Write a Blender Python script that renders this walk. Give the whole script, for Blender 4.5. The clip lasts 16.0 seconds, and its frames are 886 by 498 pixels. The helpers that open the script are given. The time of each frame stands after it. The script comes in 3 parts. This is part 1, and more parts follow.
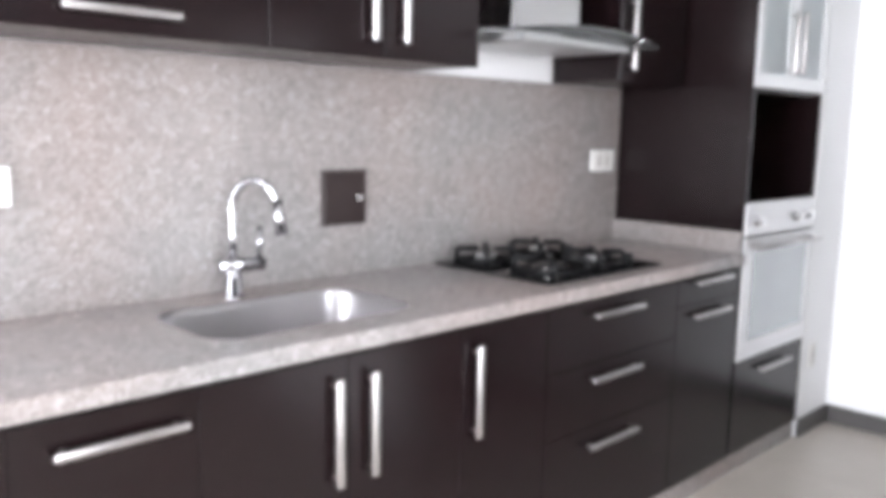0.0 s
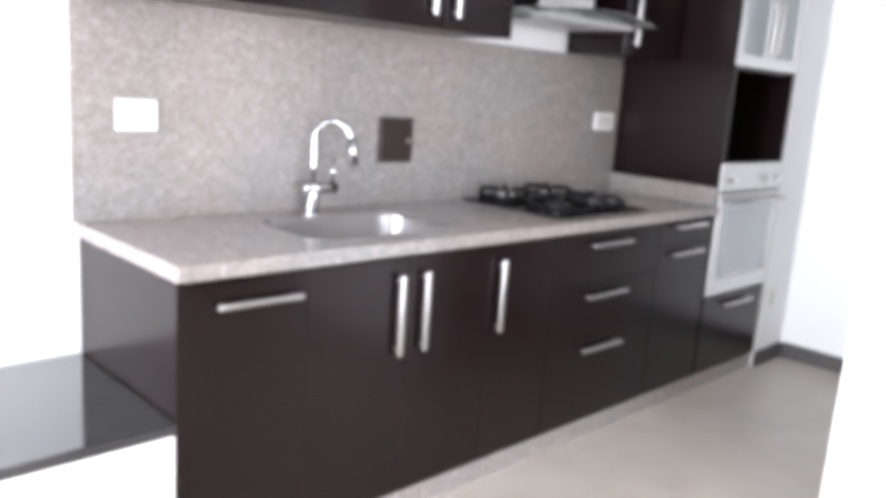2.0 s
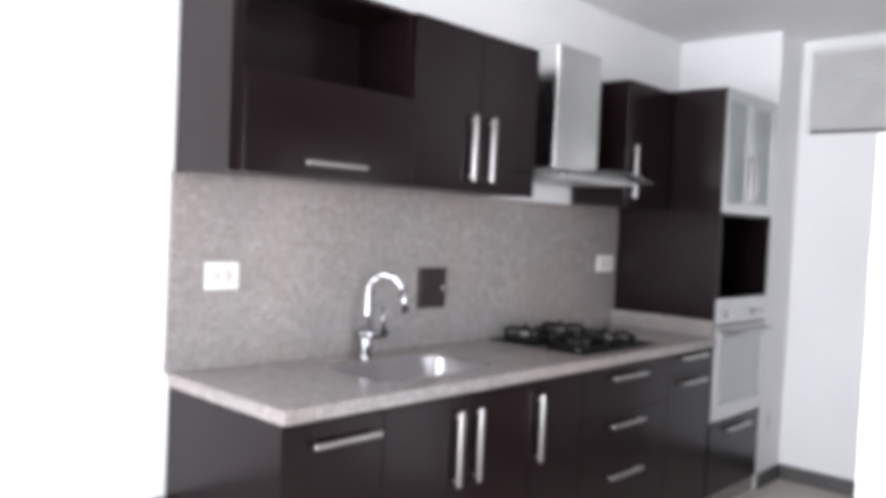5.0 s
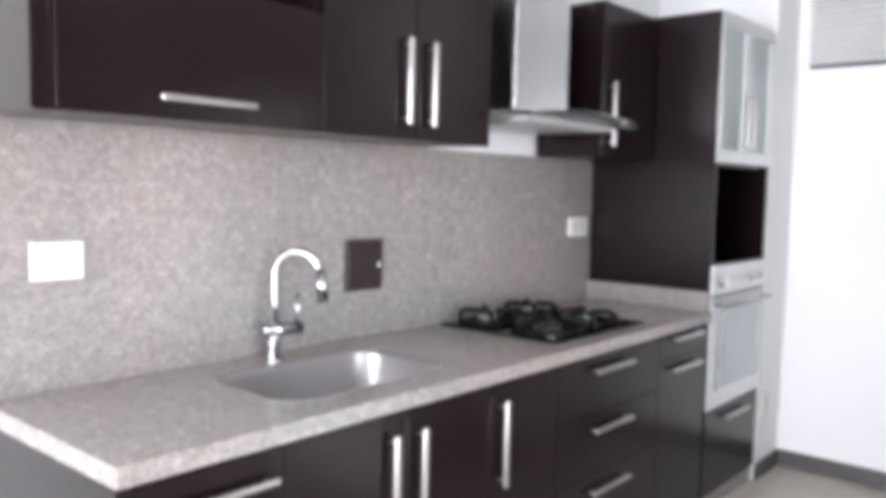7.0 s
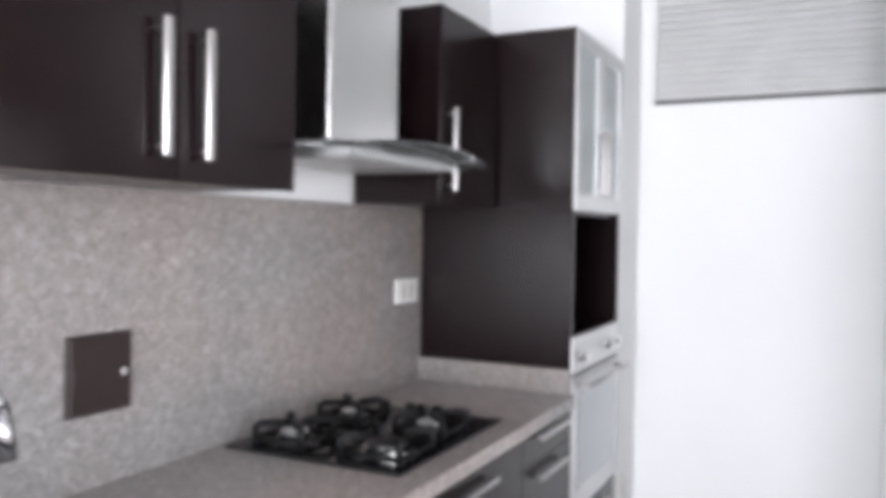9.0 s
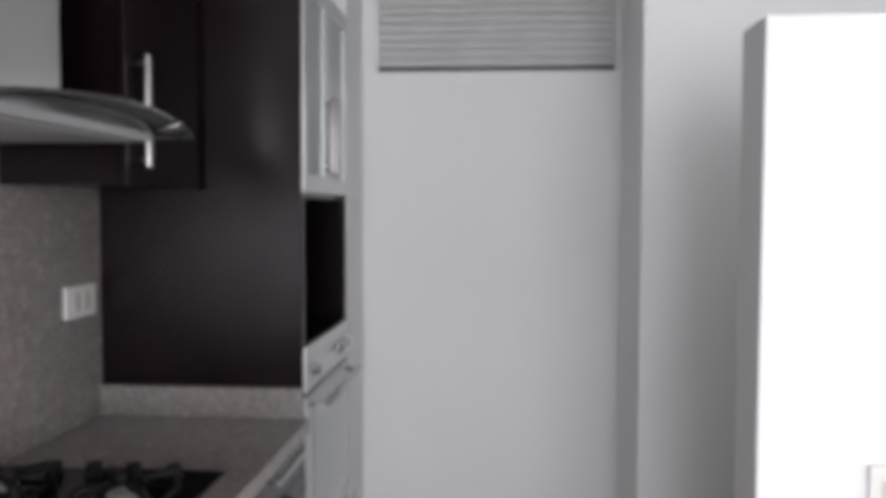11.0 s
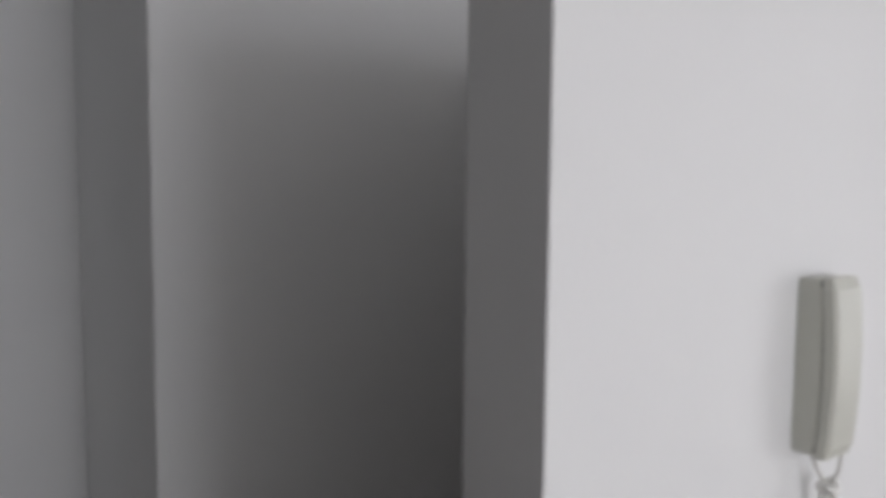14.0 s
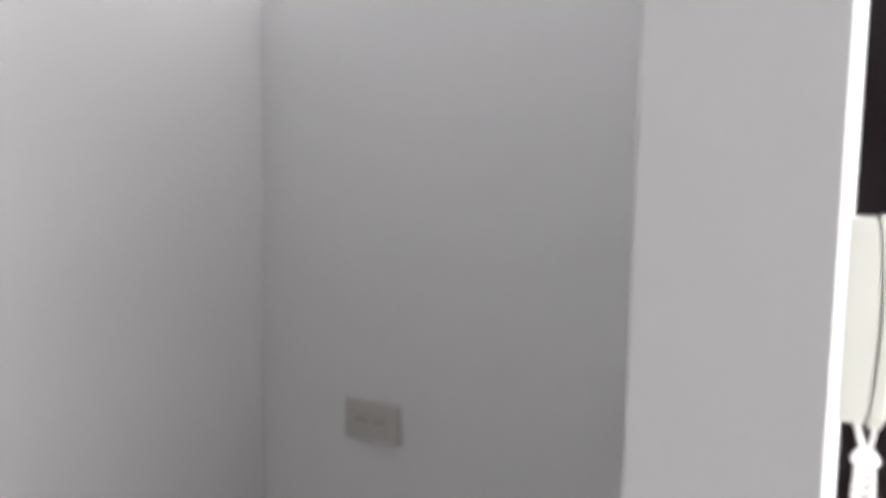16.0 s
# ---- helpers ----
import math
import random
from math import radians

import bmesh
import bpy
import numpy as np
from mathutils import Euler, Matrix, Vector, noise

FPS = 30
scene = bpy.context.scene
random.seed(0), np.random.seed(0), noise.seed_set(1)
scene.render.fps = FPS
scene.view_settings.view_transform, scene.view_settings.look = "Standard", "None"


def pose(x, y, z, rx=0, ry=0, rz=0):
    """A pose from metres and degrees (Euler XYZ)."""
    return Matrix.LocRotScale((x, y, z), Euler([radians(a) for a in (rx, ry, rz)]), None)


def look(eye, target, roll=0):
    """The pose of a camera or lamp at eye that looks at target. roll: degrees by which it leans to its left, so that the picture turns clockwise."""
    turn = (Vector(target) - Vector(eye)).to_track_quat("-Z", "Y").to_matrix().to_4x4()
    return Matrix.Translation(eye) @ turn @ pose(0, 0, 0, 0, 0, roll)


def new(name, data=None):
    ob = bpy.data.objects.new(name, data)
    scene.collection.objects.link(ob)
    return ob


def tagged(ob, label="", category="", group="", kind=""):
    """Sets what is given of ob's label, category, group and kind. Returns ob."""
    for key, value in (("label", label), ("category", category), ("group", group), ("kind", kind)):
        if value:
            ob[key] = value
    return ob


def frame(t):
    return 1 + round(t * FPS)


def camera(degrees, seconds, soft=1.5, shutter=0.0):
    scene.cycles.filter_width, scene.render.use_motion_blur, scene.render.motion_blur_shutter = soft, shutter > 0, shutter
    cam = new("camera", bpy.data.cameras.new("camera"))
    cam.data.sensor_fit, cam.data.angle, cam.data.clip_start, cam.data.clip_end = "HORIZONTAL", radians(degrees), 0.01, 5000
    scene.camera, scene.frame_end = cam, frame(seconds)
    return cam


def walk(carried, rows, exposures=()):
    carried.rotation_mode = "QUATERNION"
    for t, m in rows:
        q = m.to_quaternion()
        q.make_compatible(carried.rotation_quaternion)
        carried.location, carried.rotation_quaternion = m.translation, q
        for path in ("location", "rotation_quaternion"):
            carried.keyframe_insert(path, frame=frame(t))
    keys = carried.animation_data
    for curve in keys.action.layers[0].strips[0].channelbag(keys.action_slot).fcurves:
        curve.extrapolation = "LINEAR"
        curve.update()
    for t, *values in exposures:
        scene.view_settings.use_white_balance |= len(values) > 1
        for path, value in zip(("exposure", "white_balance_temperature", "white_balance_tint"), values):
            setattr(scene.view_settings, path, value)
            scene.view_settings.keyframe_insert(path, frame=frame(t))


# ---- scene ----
cam = camera(57.7, 16.0, soft=6.2, shutter=0.4)
PATH = [
    (0, look((-0.315, -2.005, 1.348), (1.053, -0.576, 1.056), 1.0)),
    (0.5, look((-0.425, -2.147, 1.348), (0.873, -0.68, 0.941), 1.8)),
    (1, look((-0.571, -2.178, 1.327), (0.754, -0.732, 0.935), 0.5)),
    (1.5, look((-0.727, -2.237, 1.333), (0.689, -0.895, 0.893), 2.1)),
    (2, look((-0.834, -2.319, 1.352), (0.549, -0.93, 0.954), 4.1)),
    (2.5, look((-0.972, -2.42, 1.35), (0.332, -0.994, 0.836), 3.7)),
    (3, look((-1.11, -2.451, 1.37), (0.106, -0.941, 0.878), 2.6)),
    (3.5, look((-1.247, -2.421, 1.384), (0.096, -0.959, 1.139), 2.6)),
    (4, look((-1.307, -2.423, 1.421), (0.16, -1.066, 1.343), 3.4)),
    (4.2, look((-1.325, -2.418, 1.425), (0.141, -1.059, 1.366), 3.2)),
    (6.5, look((-0.84, -2.038, 1.383), (0.629, -0.685, 1.278), 0.2)),
    (7, look((-0.667, -1.923, 1.398), (0.849, -0.628, 1.245), 1.3)),
    (7.5, look((-0.474, -1.758, 1.406), (1.006, -0.422, 1.257), 1.8)),
    (8, look((-0.329, -1.643, 1.4), (1.25, -0.425, 1.256), 1.4)),
    (8.5, look((-0.199, -1.488, 1.423), (1.523, -0.479, 1.289), -0.3)),
    (9, look((-0.032, -1.409, 1.448), (1.762, -0.526, 1.405), 0.9)),
    (9.5, look((0.109, -1.322, 1.453), (2.033, -0.781, 1.377), 0.6)),
    (9.7, look((0.149, -1.271, 1.458), (2.113, -0.902, 1.368), -0.3)),
    (11.8, pose(0.573, -1.085, 1.480, 87.07, -1.29, -93.11)),
    (12, pose(0.607, -1.055, 1.464, 86.62, -0.40, -99.49)),
    (12.5, pose(0.715, -0.999, 1.423, 85.70, 0.04, -110.01)),
    (13, pose(0.847, -1.014, 1.410, 87.21, -0.56, -116.12)),
    (13.4, pose(0.965, -1.036, 1.435, 87.40, -0.68, -123.06)),
    (13.8, pose(1.101, -1.044, 1.456, 84.49, -1.46, -125.97)),
    (14, pose(1.180, -1.039, 1.462, 84.96, -0.53, -127.66)),
    (14.5, pose(1.331, -1.023, 1.455, 86.06, -1.64, -130.40)),
    (14.8, pose(1.415, -1.058, 1.465, 85.77, -1.37, -131.61)),
    (15, pose(1.460, -1.077, 1.462, 88.53, 1.11, -135.94)),
    (15.5, pose(1.574, -1.073, 1.450, 85.99, 0.74, -143.79)),
    (15.7, pose(1.622, -1.061, 1.438, 85.17, 1.01, -148.86)),
    (16, pose(1.669, -1.047, 1.392, 84.16, -0.98, -152.56)),
]
EXPOSURES = [(0.0, 0.66, 6280, 10), (0.5, 0.72, 6280, 10), (1.0, 0.64, 6280, 10), (1.5, 0.6, 6280, 10), (2.5, 0.3, 6280, 10), (3.0, 0.05, 6280, 10), (3.5, -0.28, 6280, 10), (4.0, -0.2, 6280, 10), (6.5, 0.26, 6280, 10), (8.5, 0.6, 6280, 10), (9.0, 0.27, 6280, 10), (9.5, -0.32, 6280, 10), (9.7, -0.38, 6280, 10),
             (11.8, -1.2, 6480, 10), (12.5, -1.5, 6480, 10), (13.0, -1.62, 6480, 10), (13.5, -1.85, 6480, 10), (14.0, -1.68, 6480, 10), (14.5, -0.9, 6480, 10), (15.0, -0.5, 6480, 10), (15.5, 0.0, 6480, 10), (16.0, 0.36, 6480, 10)]
walk(cam, PATH, EXPOSURES)

# ---- world and light ----
world = bpy.data.worlds.new("world")
scene.world = world
world.use_nodes = True
wt = world.node_tree
sky = wt.nodes.new("ShaderNodeTexSky")
sky.sky_type = "NISHITA"
sky.sun_disc = False
sky.sun_elevation, sky.sun_rotation = radians(55), radians(90)
wt.links.new(sky.outputs[0], wt.nodes["Background"].inputs[0])
wt.nodes["Background"].inputs[1].default_value = 0.12


def window_light(name, place, target, wide, high, watts):
    lamp = bpy.data.lights.new(name, "AREA")
    lamp.shape, lamp.size, lamp.size_y, lamp.energy = "RECTANGLE", wide, high, watts
    lamp.color = (0.95, 0.952, 1.0)
    ob = new(name, lamp)
    ob.matrix_world = look(place, target)
    return ob


window_light("window_light", (-5.26, -1.45, 1.25), (0, -1.45, 1.25), 2.3, 2.2, 350)
window_light("window_light", (-1.1, -6.46, 1.25), (-1.1, 0, 1.25), 3.1, 2.2, 250)


# ---- materials ----
def material(name, build):
    m = bpy.data.materials.new(name)
    m.use_nodes = True
    t = m.node_tree
    build(t, t.nodes["Principled BSDF"])
    return m


def node(t, kind, **values):
    n = t.nodes.new(kind)
    for key, value in values.items():
        n.inputs[key.replace("_", " ")].default_value = value
    return n


def coords(t, scale=(1, 1, 1), kind="Object"):
    c = t.nodes.new("ShaderNodeTexCoord")
    m = t.nodes.new("ShaderNodeMapping")
    m.inputs["Scale"].default_value = scale
    t.links.new(c.outputs[kind], m.inputs["Vector"])
    return m.outputs[0]


def noise_of(t, vector, scale, detail=3.0, rough=0.5):
    n = node(t, "ShaderNodeTexNoise", Scale=scale, Detail=detail, Roughness=rough)
    t.links.new(vector, n.inputs["Vector"])
    return n.outputs[0]


def ramp(t, factor, *stops):
    r = t.nodes.new("ShaderNodeValToRGB")
    e = r.color_ramp.elements
    while len(e) < len(stops):
        e.new(0.5)
    for el, (at, colour) in zip(e, stops):
        el.position = at
        el.color = (*colour, 1) if len(colour) == 3 else colour
    t.links.new(factor, r.inputs[0])
    return r.outputs[0]


def grey(v):
    return (v, v, v)


def bump(t, b, height, strength, distance=0.002):
    n = node(t, "ShaderNodeBump", Strength=strength, Distance=distance)
    t.links.new(height, n.inputs["Height"])
    t.links.new(n.outputs[0], b.inputs["Normal"])


def plain(name, colour, rough=0.5, metal=0.0, vary=0.12, scale=8.0, relief=0.05, coat=0.0):
    def build(t, b):
        v = coords(t)
        n = noise_of(t, v, scale, 4.0)
        lo = tuple(c * (1 - vary) for c in colour)
        hi = tuple(min(1.0, c * (1 + vary)) for c in colour)
        t.links.new(ramp(t, n, (0.3, lo), (0.7, hi)), b.inputs["Base Color"])
        r = ramp(t, noise_of(t, v, scale * 3), (0.3, grey(rough * 0.95)), (0.7, grey(min(1, rough * 1.05))))
        t.links.new(r, b.inputs["Roughness"])
        b.inputs["Metallic"].default_value = metal
        b.inputs["Coat Weight"].default_value = coat
        if relief:
            bump(t, b, noise_of(t, v, 180.0, 2.0), relief)
    return material(name, build)


def paint_build(t, b):
    v = coords(t)
    big = noise_of(t, v, 0.9, 3.0)
    t.links.new(ramp(t, big, (0.3, (0.825, 0.825, 0.825)), (0.7, (0.86, 0.86, 0.86))), b.inputs["Base Color"])
    b.inputs["Roughness"].default_value = 0.6
    bump(t, b, noise_of(t, v, 90.0, 4.0), 0.12)


def wenge_build(t, b):
    v = coords(t, (70, 70, 2.2))
    grain = noise_of(t, v, 1.0, 6.0, 0.65)
    broad = noise_of(t, coords(t, (5, 5, 0.7)), 1.0, 3.0)
    mix = t.nodes.new("ShaderNodeMath")
    mix.operation = "MULTIPLY_ADD"
    t.links.new(broad, mix.inputs[0])
    mix.inputs[1].default_value = 0.5
    t.links.new(grain, mix.inputs[2])
    t.links.new(ramp(t, mix.outputs[0], (0.45, (0.0068, 0.0033, 0.0038)), (0.75, (0.0086, 0.0042, 0.0047)), (0.95, (0.0108, 0.0056, 0.0060))), b.inputs["Base Color"])
    t.links.new(ramp(t, grain, (0.2, grey(0.21)), (0.8, grey(0.24))), b.inputs["Roughness"])
    b.inputs["Specular IOR Level"].default_value = 0.27
    bump(t, b, grain, 0.03, 0.0005)


def granite_build(t, b):
    v = coords(t)
    vor = node(t, "ShaderNodeTexVoronoi", Scale=270.0)
    t.links.new(v, vor.inputs["Vector"])
    sep = t.nodes.new("ShaderNodeSeparateColor")
    t.links.new(vor.outputs["Color"], sep.inputs[0])
    cell = ramp(t, sep.outputs[0], (0.0, (0.198, 0.183, 0.179)), (0.25, (0.242, 0.226, 0.222)), (0.6, (0.277, 0.260, 0.256)), (0.9, (0.345, 0.333, 0.330)))
    big = node(t, "ShaderNodeTexVoronoi", Scale=85.0)
    t.links.new(v, big.inputs["Vector"])
    bsep = t.nodes.new("ShaderNodeSeparateColor")
    t.links.new(big.outputs["Color"], bsep.inputs[0])
    fleck = ramp(t, bsep.outputs[0], (0.0, grey(0.94)), (0.3, grey(0.99)), (0.88, grey(1.02)), (0.96, grey(1.26)))
    cloud = ramp(t, noise_of(t, v, 32.0, 5.0, 0.65), (0.3, (0.86, 0.845, 0.83)), (0.7, (1.09, 1.08, 1.07)))
    drift = ramp(t, noise_of(t, v, 1.6, 3.0, 0.5), (0.35, (0.965, 0.985, 0.99)), (0.65, (1.085, 1.0, 0.97)))

    def times(p, q):
        mul = t.nodes.new("ShaderNodeMix")
        mul.data_type, mul.blend_type = "RGBA", "MULTIPLY"
        mul.inputs["Factor"].default_value = 1.0
        t.links.new(p, mul.inputs["A"])
        t.links.new(q, mul.inputs["B"])
        return mul.outputs["Result"]

    t.links.new(times(times(times(cell, cloud), drift), fleck), b.inputs["Base Color"])
    t.links.new(ramp(t, sep.outputs[1], (0.0, grey(0.16)), (1.0, grey(0.26))), b.inputs["Roughness"])


def tile_build(t, b):
    v = coords(t)
    info = t.nodes.new("ShaderNodeObjectInfo")
    off = t.nodes.new("ShaderNodeVectorMath")
    off.operation = "ADD"
    t.links.new(v, off.inputs[0])
    t.links.new(info.outputs["Random"], off.inputs[1])
    n = noise_of(t, off.outputs[0], 3.5, 6.0, 0.6)
    t.links.new(ramp(t, n, (0.25, (0.455, 0.415, 0.37)), (0.5, (0.50, 0.46, 0.41)), (0.75, (0.54, 0.50, 0.455))), b.inputs["Base Color"])
    t.links.new(ramp(t, noise_of(t, v, 2.0), (0.3, grey(0.32)), (0.7, grey(0.37))), b.inputs["Roughness"])


def brushed_build(t, b):
    v = coords(t, (3, 3, 260))
    n = noise_of(t, v, 1.0, 4.0)
    t.links.new(ramp(t, n, (0.3, grey(0.52)), (0.7, grey(0.66))), b.inputs["Base Color"])
    b.inputs["Metallic"].default_value = 1.0
    t.links.new(ramp(t, n, (0.3, grey(0.26)), (0.7, grey(0.40))), b.inputs["Roughness"])


def frosted_build(t, b):
    v = coords(t)
    t.links.new(ramp(t, noise_of(t, v, 5.0), (0.3, (0.50, 0.56, 0.57)), (0.7, (0.58, 0.63, 0.64))), b.inputs["Base Color"])
    b.inputs["Transmission Weight"].default_value = 0.35
    b.inputs["Roughness"].default_value = 0.32


def glass_build(t, b):
    b.inputs["Base Color"].default_value = (0.955, 0.975, 0.97, 1)
    b.inputs["Transmission Weight"].default_value = 1.0
    b.inputs["Roughness"].default_value = 0.03


PAINT = material("white_paint", paint_build)
WENGE = material("wenge_laminate", wenge_build)
GRANITE = material("granite", granite_build)
TILE = material("beige_porcelain", tile_build)
STEEL = material("brushed_steel", brushed_build)
HOODSTEEL = plain("hood_steel", (0.80, 0.80, 0.79), 0.23, 1.0, 0.03, 4.0, 0.01)
FROST = material("frosted_glass", frosted_build)
GLASS = material("clear_glass", glass_build)
GROUT = plain("grout", (0.49, 0.45, 0.40), 0.8)
SKIRT = plain("dark_skirting", (0.085, 0.08, 0.078), 0.4)
ALU = plain("satin_aluminium", (0.47, 0.455, 0.45), 0.30, 1.0, 0.05, relief=0.01)
FRAMEALU = plain("door_frame_aluminium", (0.70, 0.71, 0.71), 0.4, 0.9, 0.03, relief=0.01)
DARKSTEEL = plain("dark_burner_steel", (0.09, 0.09, 0.09), 0.35, 1.0, 0.1, relief=0.05)
TAPCHROME = plain("tap_chrome", (0.42, 0.42, 0.435), 0.09, 1.0, 0.02, relief=0)
CHROME = plain("chrome", (0.86, 0.86, 0.87), 0.06, 1.0, 0.02, relief=0)
BASIN = plain("basin_steel", (0.40, 0.39, 0.395), 0.36, 1.0, 0.03, 6.0, 0)
BLACKGLASS = plain("black_glass", (0.008, 0.008, 0.009), 0.07, 0.0, 0.1, relief=0)
IRON = plain("cast_iron", (0.006, 0.006, 0.0065), 0.5, 0.0, 0.3, 30.0, 0.2)
BLACKTOP = plain("black_laminate", (0.018, 0.018, 0.021), 0.09, 0.0, 0.25, 14.0, 0, coat=1.0)
WHITEPL = plain("white_plastic", (0.80, 0.79, 0.76), 0.35, 0.0, 0.03)
CREAM = plain("cream_plastic", (0.62, 0.62, 0.555), 0.4, 0.0, 0.04)
IVORY = plain("ivory_plastic", (0.60, 0.575, 0.54), 0.4, 0.0, 0.04)
SLOT = plain("dark_slot", (0.05, 0.05, 0.05), 0.6)
BROWNMETAL = plain("brown_metal", (0.024, 0.015, 0.014), 0.4, 0.0, 0.2)
WHITELAM = plain("white_laminate", (0.80, 0.80, 0.79), 0.3, 0.0, 0.03)
OVENGLASS = plain("oven_glass", (0.42, 0.44, 0.45), 0.16, 0.65, 0.06, 3.0, 0)
# near-black stand-in for the shade inside joints, also on the oven case
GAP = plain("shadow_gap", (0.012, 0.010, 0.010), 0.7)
REDWOOD = plain("brown_wood", (0.12, 0.062, 0.047), 0.45, 0.0, 0.3, 20.0, 0.1)
IRON.node_tree.nodes["Principled BSDF"].inputs["Specular IOR Level"].default_value = 0.22
LOUVRE = plain("painted_louvre", (0.72, 0.72, 0.71), 0.45, 0.0, 0.05)


# ---- mesh helpers ----
def box(bm, x0, x1, y0, y1, z0, z1, bevel=0.0, segments=2):
    vs = [bm.verts.new((x, y, z)) for x in (x0, x1) for y in (y0, y1) for z in (z0, z1)]
    fs = [bm.faces.new([vs[i] for i in q]) for q in ((0, 1, 3, 2), (4, 6, 7, 5), (0, 4, 5, 1), (2, 3, 7, 6), (0, 2, 6, 4), (1, 5, 7, 3))]
    if bevel:
        edges = list({e for f in fs for e in f.edges})
        bmesh.ops.bevel(bm, geom=edges, offset=bevel, segments=segments, profile=0.5, affect="EDGES")
    return bm


def slab(*a, bevel=0.0, segments=2):
    return box(bmesh.new(), *a, bevel=bevel, segments=segments)


def tube(bm, pts, radii, seg=14, caps=True):
    pts = [Vector(p) for p in pts]
    if not hasattr(radii, "__len__"):
        radii = [radii] * len(pts)
    rings = []
    side = None
    for i, p in enumerate(pts):
        d = (pts[min(i + 1, len(pts) - 1)] - pts[max(i - 1, 0)]).normalized()
        if side is None:
            side = d.orthogonal().normalized()
        side = (side - d * side.dot(d)).normalized()
        up = d.cross(side)
        rings.append([bm.verts.new(p + (side * math.cos(2 * math.pi * k / seg) + up * math.sin(2 * math.pi * k / seg)) * radii[i]) for k in range(seg)])
    for a, b in zip(rings, rings[1:]):
        for k in range(seg):
            f = bm.faces.new((a[k], a[(k + 1) % seg], b[(k + 1) % seg], b[k]))
            f.smooth = True
    if caps:
        bm.faces.new(rings[0][::-1])
        bm.faces.new(rings[-1])
    return bm


def lathe(bm, centre, profile, seg=28):
    """Rings of (radius, height) about a vertical axis, closed at both ends."""
    c = Vector(centre)
    rings = [[bm.verts.new(c + Vector((r * math.cos(2 * math.pi * k / seg), r * math.sin(2 * math.pi * k / seg), h))) for k in range(seg)] for r, h in profile]
    for a, b in zip(rings, rings[1:]):
        for k in range(seg):
            bm.faces.new((a[k], a[(k + 1) % seg], b[(k + 1) % seg], b[k]))
    bm.faces.new(rings[0][::-1])
    bm.faces.new(rings[-1])
    return bm


def rounded(x0, x1, y0, y1, r, n=7):
    out = []
    for cx, cy, a in ((x1 - r, y1 - r, 0), (x0 + r, y1 - r, 90), (x0 + r, y0 + r, 180), (x1 - r, y0 + r, 270)):
        for k in range(n + 1):
            w = radians(a + 90 * k / n)
            out.append((cx + r * math.cos(w), cy + r * math.sin(w)))
    return out


def part(name, bm, mat, parent=None, label=""):
    """One mesh object; under a parent its vertices are taken relative to the thing's base."""
    bmesh.ops.recalc_face_normals(bm, faces=bm.faces)
    me = bpy.data.meshes.new(name)
    top = parent
    while top is not None and top.parent is not None:
        top = top.parent
    if top is not None:
        bmesh.ops.translate(bm, verts=bm.verts, vec=-top.location)
    bm.to_mesh(me)
    bm.free()
    me.materials.append(mat)
    ob = new(name, me)
    if parent is not None:
        ob.parent = parent
    if label:
        tagged(ob, label)
    return ob


def thing(name, place, label, category, group=""):
    ob = new(name)
    ob.location = place
    ob.empty_display_size = 0.1
    return tagged(ob, label, category, group)


def structure(name, bm, mat, label, category="wall"):
    return tagged(part(name, bm, mat), label, category, kind="structure")


# ---- the large structure ----
CEIL = 2.56
FAR = 3.59        # wall with the louvre
NEAR = 1.677      # face of the intercom wall
NIB = 1.793
RECESS = 2.765
floor = structure("floor", slab(-5.4, 4.6, -6.6, 0.15, -0.12, -0.004), GROUT, "floor slab under large beige porcelain tiles", "floor")
structure("ceiling", slab(-5.4, 4.6, -6.6, 0.15, CEIL, CEIL + 0.12), PAINT, "plain white painted ceiling", "ceiling")
structure("wall_north", slab(-5.4, 4.6, 0.0, 0.15, -0.004, CEIL), PAINT, "white painted wall behind the kitchen units")
bm = slab(-5.4, -5.2, -0.3, 0.0, -0.004, CEIL)
box(bm, -5.4, -5.2, -6.4, -2.6, -0.004, CEIL)
box(bm, -5.4, -5.2, -2.6, -0.3, 2.35, CEIL)
box(bm, -5.4, -5.2, -2.6, -0.3, -0.004, 0.12)
structure("wall_west", bm, PAINT, "white painted wall with a wide window opening")
structure("wall_south", slab(0.80, 4.6, -4.1, -3.9, -0.004, CEIL), PAINT, "white painted wall with hallway doors")
structure("wall_living_side", slab(0.80, 1.0, -6.4, -4.1, -0.004, CEIL), PAINT, "white painted side wall of the living room")
bm = slab(-5.4, -2.7, -6.6, -6.4, -0.004, CEIL)
box(bm, 0.5, 1.0, -6.6, -6.4, -0.004, CEIL)
box(bm, -2.7, 0.5, -6.6, -6.4, 2.35, CEIL)
box(bm, -2.7, 0.5, -6.6, -6.4, -0.004, 0.12)
structure("wall_living_south", bm, PAINT, "white painted wall with a wide window opening")
structure("wall_east", slab(4.4, 4.6, -3.9, 0.0, -0.004, CEIL), PAINT, "white painted wall closing the hallway")
structure("wall_column", slab(3.262, FAR + 0.12, -0.60, 0.0, -0.004, CEIL, bevel=0.004), PAINT, "white plastered column beside the oven tower", "column")
bm = slab(FAR, FAR + 0.12, -1.70, -0.60, -0.004, 2.022)
box(bm, FAR, FAR + 0.12, -1.70, -0.60, 2.505, CEIL)
box(bm, FAR, FAR + 0.12, -0.645, -0.60, 2.022, 2.505)
box(bm, FAR, FAR + 0.12, -1.70, -1.60, 2.022, 2.505)
structure("wall_far", bm, PAINT, "white painted end wall with a louvre opening above")
